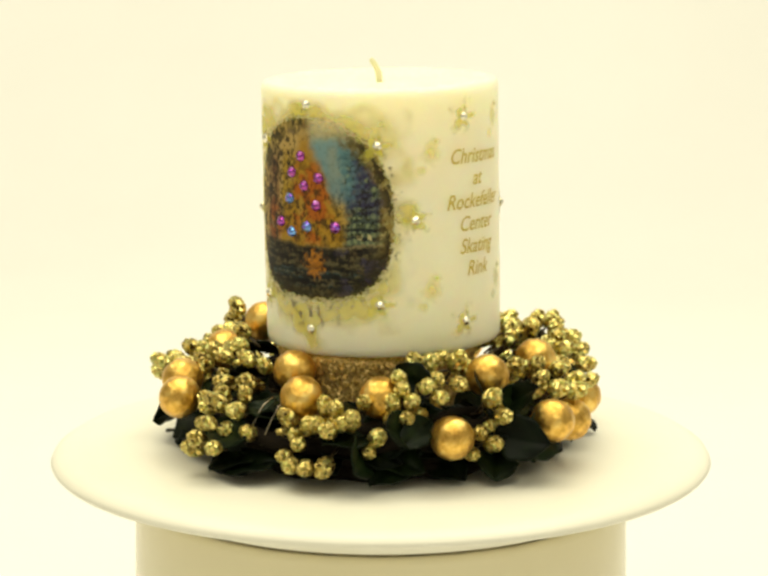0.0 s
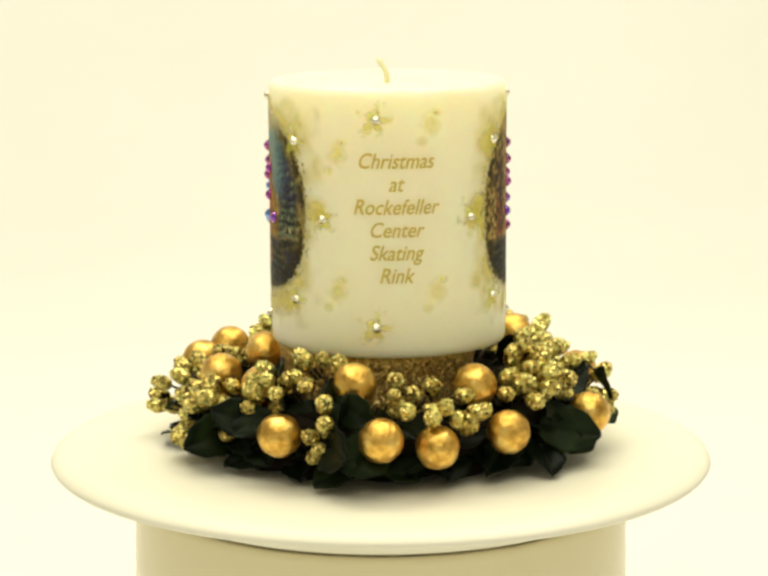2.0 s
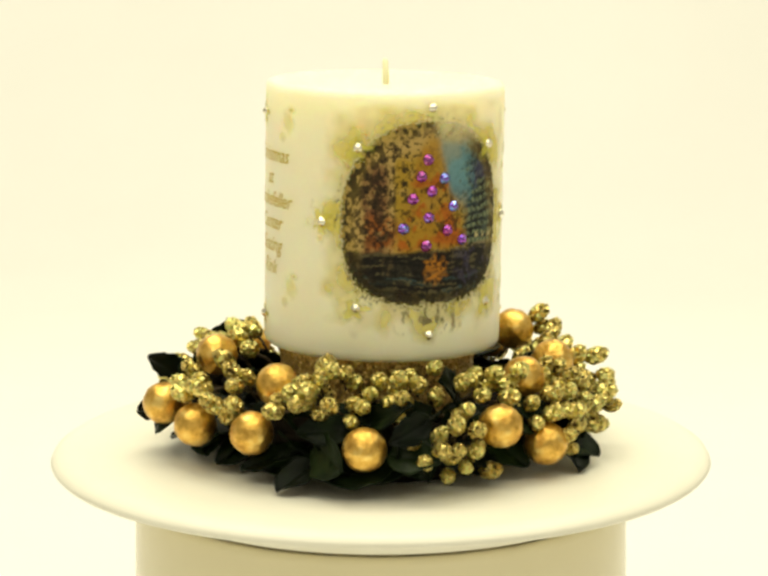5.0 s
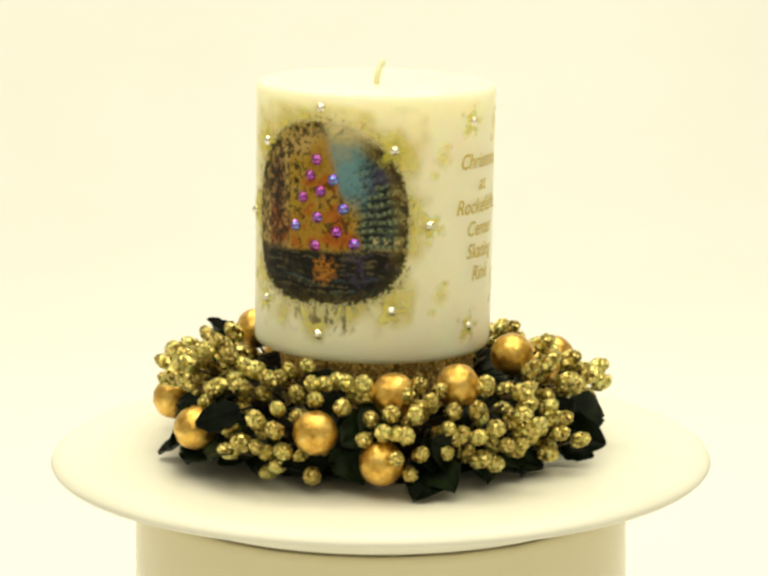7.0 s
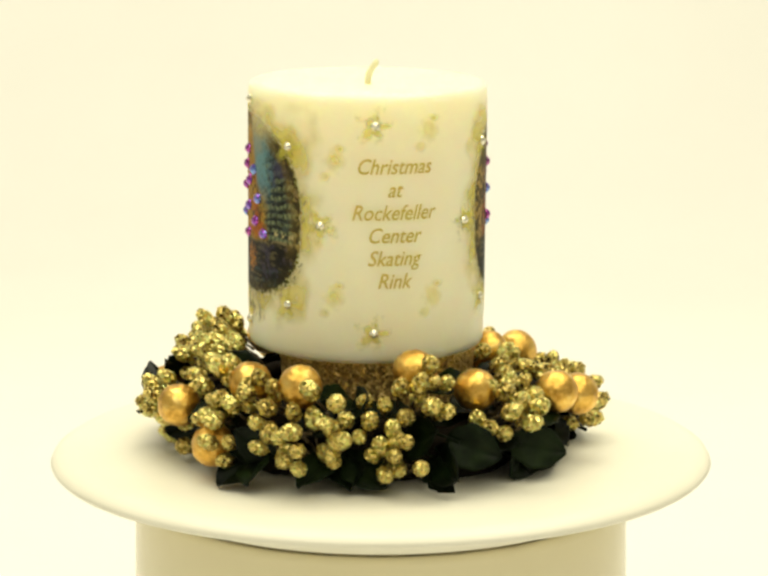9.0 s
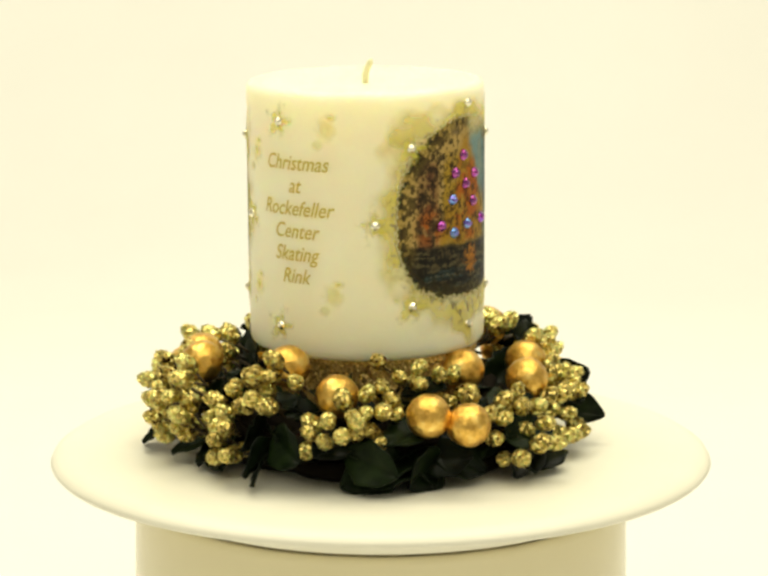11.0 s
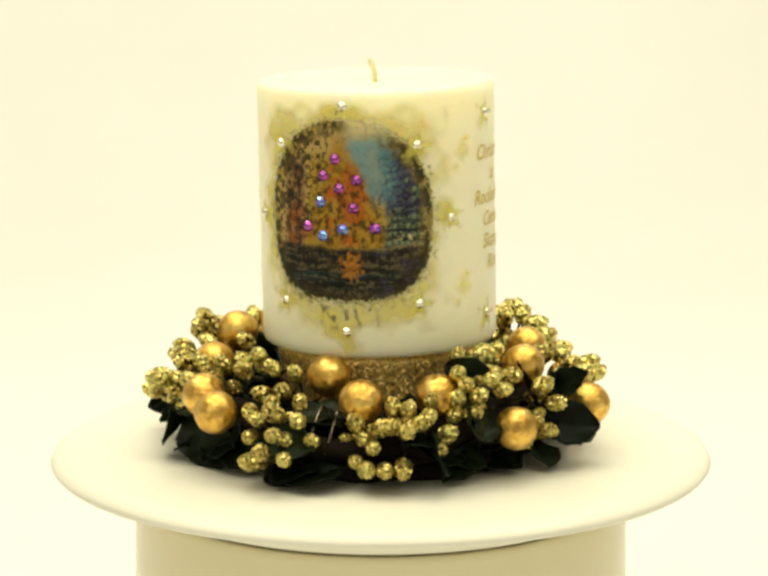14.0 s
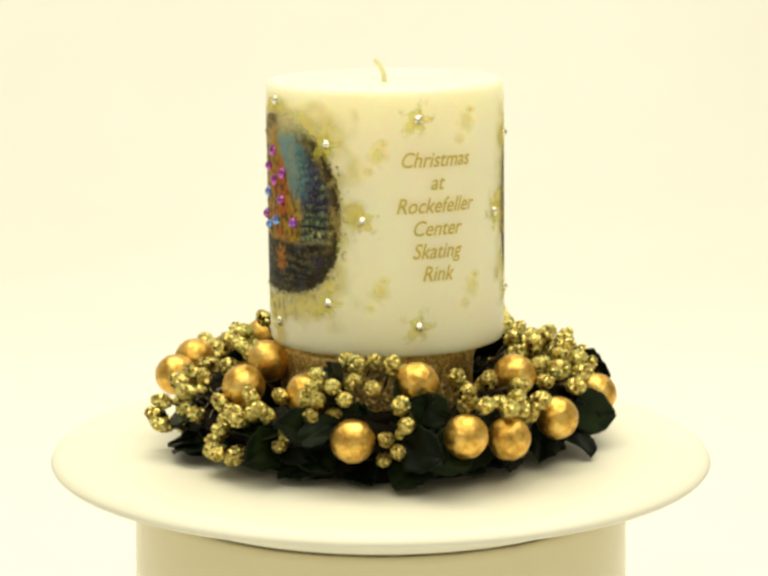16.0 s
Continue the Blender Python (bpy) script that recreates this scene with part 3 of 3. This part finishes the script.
# the leaves that stand out: tip and root, likewise, and the bearing that the face looks to
LEAVES_A = [(23, 76.5, 10.6, 13, 61, 14, -54), (17.5, 70, 5.5, 35, 62, 11, -17), (10, 66, 18.4, 28, 60, 20.5, -17), (6.6, 71.8, 2, 14, 60, 9, -17),
            (-95, 73, 9.3, -95, 55, 13, -17), (-88, 69, 22, -80, 58, 17, -17), (-54, 50, 34, -55, 60, 20, -17), (88, 74.5, 1.4, 96, 62, 11, 75),
            (145.3, 77.3, 7.2, 145, 60, 12, 55), (76, 66, 18.4, 83, 56, 26, 55), (35, 75, 19.6, 44, 70, 24.4, 89)]
LEAVES_B = [(97, 75.5, 3.6, 94, 62, 10.1, 89), (93, 72, 18, 100, 66, 10.2, 89), (158, 73, 11.3, 147, 64, 16.7, 89),
            (145.6, 72, 3.2, 142, 60, 9, 89), (89, 72, 12.9, 96, 62, 12.1, 123), (-179, 72, 7.7, 168, 62, 12, 123),
            (-48.2, 77, 14, -56, 63, 15.5, -135), (-49.3, 72.6, 30.6, -50, 60, 23.2, -135), (-83, 44.5, 34.5, -73, 56, 27, -135)]
LEAVES_C = [(167, 64.8, 2.4, -176, 56, 9.6, -135), (-168.5, 64, 2.4, -172, 50, 9, -135), (-48, 70, 8.4, -46, 62, 19.7, -90), (-54, 62, 28, -43, 64, 22.8, -90),
            (-143, 64, 1.8, -131, 54, 8.9, -90), (-175, 65, 2.3, -163, 56, 9.7, -90), (-82, 65, 16.3, -74, 58, 21, -90)]
# tips of the others
TIPS_LOW = [(-139, 68, 3.3), (-135, 67, 3), (-92, 61, 2.6), (-64, 60.4, 2.4), (-58, 66.3, 2.8), (173.2, 65.3, 2.3), (121, 67, 2.5), (-116, 60, 5),
            (-76, 58, 5), (-151, 61, 4), (-36, 60, 4), (-20, 60, 4), (30, 64, 4), (45, 64, 4), (62, 64, 4), (76, 65, 4), (130, 66, 3), (-102, 60, 5), (108, 69, 3)]
TIPS_MID = [(-51, 71, 10), (20, 72, 10), (45.1, 75.9, 12.7), (71, 69, 17), (160, 67, 12), (178, 67, 16), (-104, 66, 16), (-128, 65, 14), (-156, 62, 9.5), (56, 70, 9), (36, 70, 12)]
TIPS_TOP = [(40, 67, 28), (53, 51, 31), (125, 60, 28), (143, 68, 20), (-74, 50, 27), (-158, 48, 28), (106, 50, 26), (162, 50, 28), (-124, 56, 22), (2, 60, 22), (-36, 62, 20)]
TIPS_LAST = [(-30, 61, 3.5), (-22, 62, 3), (-10, 63, 3.5), (-2, 61, 4), (-18, 58, 12), (174, 62, 3.5), (-176, 61, 3.5), (104, 61, 17)]


def ball_mesh(seed):
    bm = bmesh.new()
    bmesh.ops.create_icosphere(bm, subdivisions=4, radius=0.0067)
    for v in bm.verts:
        n = noise.noise(v.co * 420 + Vector((seed * 7, 0, 0)))
        v.co *= 1 + 0.034 * n
        v.co.z *= 0.985
        if v.co.z < -0.0064:
            v.co.z = -0.0064
    return mesh_from("gold_ball", bm, BALL)


def berry_mesh(seed):
    bm = bmesh.new()
    bmesh.ops.create_icosphere(bm, subdivisions=4, radius=0.00222)
    for v in bm.verts:
        d = v.co.normalized()
        n = noise.noise(d * 5.5 + Vector((seed * 5, 1, 2))) + 0.6 * noise.noise(d * 12 + Vector((seed, 3, 2)))
        v.co *= 1 + 0.18 * n
        v.co.z *= 1.65 if v.co.z > 0 else 1.3
    tube(bm, [(0, 0, -0.0020), (0.0003, 0, -0.0045), (0.0002, 0.0003, -0.0075)], 0.0004, 5)
    me = mesh_from("berry", bm, GLITTER)
    me.materials.append(STEM)
    for p in me.polygons:
        p.material_index = 1 if p.center.z < -0.0029 else 0
    return me


# length and half width of the four kinds of leaf
LEAF_SIZES = ((0.0190, 0.0070), (0.0175, 0.0073), (0.0205, 0.0068), (0.0165, 0.0066))


def leaf_mesh(seed, length, width):
    """A cupped pointed leaf with a raised midrib and thickness; x runs from stalk to tip."""
    bm = bmesh.new()
    n, k = 12, 6
    sheets = []
    for side in (0.0, -0.00035):
        grid = []
        for i in range(n + 1):
            s = i / n
            w = width * (math.sin(math.pi * min(1, s * 0.95 + 0.04)) ** 0.72) * (1.05 - 0.18 * s) + 0.0002
            w *= 1 + 0.05 * math.sin(s * 19 + seed) - (0.30 * (s * 4.0 % 1.0) if seed == 2 and 0.2 < s < 0.97 else 0)
            row = []
            for j in range(-k, k + 1):
                f = j / k
                z = 0.18 * w * f * f - 0.10 * length * s * s + 0.0007 * math.exp(-(f * 5) ** 2) * -1 + 0.0006 * math.sin(9 * s + 3 * f + seed) * abs(f)
                row.append(bm.verts.new((length * s, w * f, z + side)))
            grid.append(row)
        sheets.append(grid)
        for a, b in zip(grid, grid[1:]):
            for c in range(2 * k):
                bm.faces.new((a[c], a[c + 1], b[c + 1], b[c]))
    up, down = sheets
    rim = lambda g: [r[0] for r in g] + g[-1][1:] + [r[-1] for r in g[-2::-1]] + g[0][-2:0:-1]
    a, b = rim(up), rim(down)
    for i in range(len(a)):
        j = (i + 1) % len(a)
        bm.faces.new((a[i], a[j], b[j], b[i]))
    tube(bm, [(-0.006, 0, -0.001), (0, 0, -0.0002), (0.004, 0, -0.0004)], 0.0005, 5)
    return mesh_from("leaf", bm, LEAF)


def wreath():
    thing = tagged(new("wreath"), "candle wreath of gold balls, glitter berries and dark green leaves", "wreath")
    rng = random.Random(11)
    # the low and inner strands are dark bulk added for the wreath's inner shade
    for strand in range(26):
        ph = rng.uniform(0, 6.28)
        r0, h0 = (rng.uniform(42, 54), rng.uniform(6, 16)) if strand < 14 else (rng.uniform(43, 49), rng.uniform(4, 8)) if strand < 22 else (rng.uniform(38, 42), rng.uniform(10, 17))
        pts = []
        for i in range(73):
            a = 2 * math.pi * i / 72
            pts.append(polar(math.degrees(a), r0 + 3 * math.sin(5 * a + ph), max(2.8, h0 + 3.2 * math.sin(4 * a + ph * 2))))
        part("twig", tube(bmesh.new(), pts, 0.0026, 7), TWIG, thing, "dark brown bent twig, darkening the wreath's depths")
    for a in (-132, -126):
        bow = [polar(a, 44, 20), polar(a + 1.5, 49, 23.5), polar(a + 2, 54, 22), polar(a + 1, 58, 16), polar(a - 0.5, 59, 10)]
        part("wire", tube(bmesh.new(), bow, 0.0003, 6), WIRE, thing, "thin bent bare wire")
    balls = [ball_mesh(s) for s in range(3)]
    for n, (a, r, h) in enumerate(BALLS):
        part("gold_ball", balls[n % 3], None, thing, "crinkled shiny gold ball", Matrix.Translation(polar(a, r, max(h, 7.0))) @ pose(0, 0, 0, rng.uniform(-60, 60), rng.uniform(-60, 60), rng.uniform(0, 360)))
    leaves = [leaf_mesh(s, *lw) for s, lw in enumerate(LEAF_SIZES)]

    decked = [polar(*q) for q in BALLS + BERRIES]

    def covered(m, length):
        """How much a leaf at that pose would hide: balls and berries close behind it, and the stand."""
        cost = 0
        for s in (0.25, 0.55, 0.85):
            for side in (-0.3, 0, 0.3):
                p = m @ Vector((length * s, length * side, -0.1 * length * s * s))
                rp, out = p.xy.length, Vector((p.x, p.y, 0)).normalized()
                cost += 0.6 * (p.z > 0.022 and rp < 0.052) + 2.0 * (p.z < 0.001) + 1.0 * (p.z > 0.030)
                for q in decked:
                    gap = p - q
                    away = gap.dot(out)
                    if -0.002 < away < 0.02 and (gap - out * away).length < 0.0065:
                        cost += 1
        return cost

    def leaf(tip, lifts, swings, leans, n):
        """A leaf whose tip lies at that place. lifts: degrees by which it rises towards the tip; swings: how far it turns from pointing
        straight out; leans: how far its face tips outwards. Of several ways to lie it takes the one that hides least."""
        length = LEAF_SIZES[n % 4][0]
        best = None
        for _ in range(24):
            swing = rng.choice((-1, 1)) * rng.uniform(*swings)
            way = pose(0, 0, 0, 0, 0, tip[0] + swing) @ pose(0, 0, 0, 0, -rng.uniform(*lifts), 0) @ pose(0, 0, 0, math.copysign(rng.uniform(*leans), swing), 0, 0)
            m = Matrix.Translation(polar(*tip) - way.to_3x3() @ Vector((length, 0, -0.1 * length))) @ way
            cost = covered(m, length)
            if best is None or cost < best[0]:
                best = (cost, m)
        part("leaf", leaves[n % 4], None, thing, "", best[1])

    for n, row in enumerate(LEAVES_A + LEAVES_B + LEAVES_C):
        tip, root, face = polar(*row[:3]), polar(*row[3:6]), polar(row[6], 900, 350)
        way = tip - root
        z = (face - way * (face.dot(way) / way.length_squared)).normalized()
        x = (way.normalized() + 0.1 * z).normalized()
        y = z.cross(x).normalized()
        m = Matrix((x, y, x.cross(y))).transposed().to_4x4()
        m.translation = root
        part("leaf", leaves[n % 4], None, thing, "", m @ Matrix.Scale(min(1.2, max(0.75, way.length / LEAF_SIZES[n % 4][0])), 4))
    for n, tip in enumerate(TIPS_LOW):
        leaf(tip, (-30, -6), (10, 70), (5, 40), n)
    for n in range(48):
        leaf((n * 7.5 + rng.uniform(-3, 3), rng.uniform(49, 57), rng.uniform(4, 10)), (-28, -4), (5, 75), (0, 45), n)
    for n in range(34):
        leaf((n * 10.6 + rng.uniform(-4, 4), rng.uniform(43, 53), rng.uniform(12, 20)), (-5, 25), (10, 80), (10, 60), n)
    for n, tip in enumerate(TIPS_MID):
        leaf(tip, (-20, 10), (15, 75), (15, 65), n + 1)
    for n, tip in enumerate(TIPS_TOP):
        leaf(tip, (0, 32), (10, 75), (20, 75), n + 2)
    berries = [berry_mesh(s) for s in range(5)]
    spots = [polar(*b) for b in BERRIES]
    shown = len(spots)
    # more of them deeper in each sprig, behind those that stand out
    for a, r, h in SPRIGS_A + SPRIGS_B:
        mid, got, room = polar(a, r - 3, h), 0, 1 if 95 < a < 150 else 2
        for _ in range(160):
            p = mid + Vector((rng.uniform(-8, 8), rng.uniform(-8, 8), rng.uniform(-6, 5))) * MM
            near = min(spots[:shown], key=lambda q: (q - p).length)
            if (near - p).length > 0.0095 or p.xy.length > near.xy.length + 0.0003 or p.xy.length < 0.0375 or not 0.005 < p.z < 0.036:
                continue
            if all((p - q).length > 0.0047 for q in spots) and all((p - polar(*b)).length > 0.0086 for b in BALLS):
                spots.append(p)
                got += 1
            if got == room:
                break
    # each berry joins the nearest sprig that has room
    mids = [polar(*m) for m in SPRIGS_A + SPRIGS_B]
    sprays = [[] for _ in mids]
    for p in spots:
        order = sorted(range(len(mids)), key=lambda k: (mids[k] - p).length)
        sprays[next((k for k in order[:4] if len(sprays[k]) < 8), order[0])].append(p)
    for held in sprays:
        if not held:
            continue
        mid = sum(held, Vector()) / len(held)
        out = Vector((mid.x, mid.y, 0)).normalized()
        root = mid - out * 0.014 + Vector((0, 0, max(0.006, mid.z - 0.010) - mid.z))
        fork = root.lerp(mid, 0.45)
        stems = tube(bmesh.new(), [root, root.lerp(fork, 0.5) + Vector((0, 0, 0.001)), fork, root.lerp(mid, 0.7)], 0.0006, 5)
        sprig = part("berry_sprig", stems, STEM, thing, "sprig of gold glitter berries")
        for p in held:
            d = ((p - fork).normalized() + out * 0.5 + Vector((rng.uniform(-0.5, 0.5), rng.uniform(-0.5, 0.5), rng.uniform(-0.1, 0.5)))).normalized()
            size = rng.uniform(0.97, 1.25)
            part("berry", berries[rng.randrange(5)], None, sprig, "", Matrix.Translation(p - out * 0.0008) @ d.to_track_quat("Z", "Y").to_matrix().to_4x4() @ pose(0, 0, 0, 0, 0, rng.uniform(0, 360)) @ Matrix.Scale(size, 4))
    for n, tip in enumerate(TIPS_LAST):
        leaf(tip, (-24, 0), (5, 60), (10, 45), n)
    return thing


WREATH = wreath()


# ---- the turning ----
def motions():
    times = [0.5 * k for k in range(33)]
    for thing, rest in ((PLATE, pose(0, 0, TOP)), (STAND, pose(0, 0, TOP)), (CANDLE, CANDLE_AT), (WREATH, pose(0, 0, TOP))):
        walk(thing, [(t, pose(0, 0, 0, 0, 0, TURN * t) @ rest) for t in times])


motions()
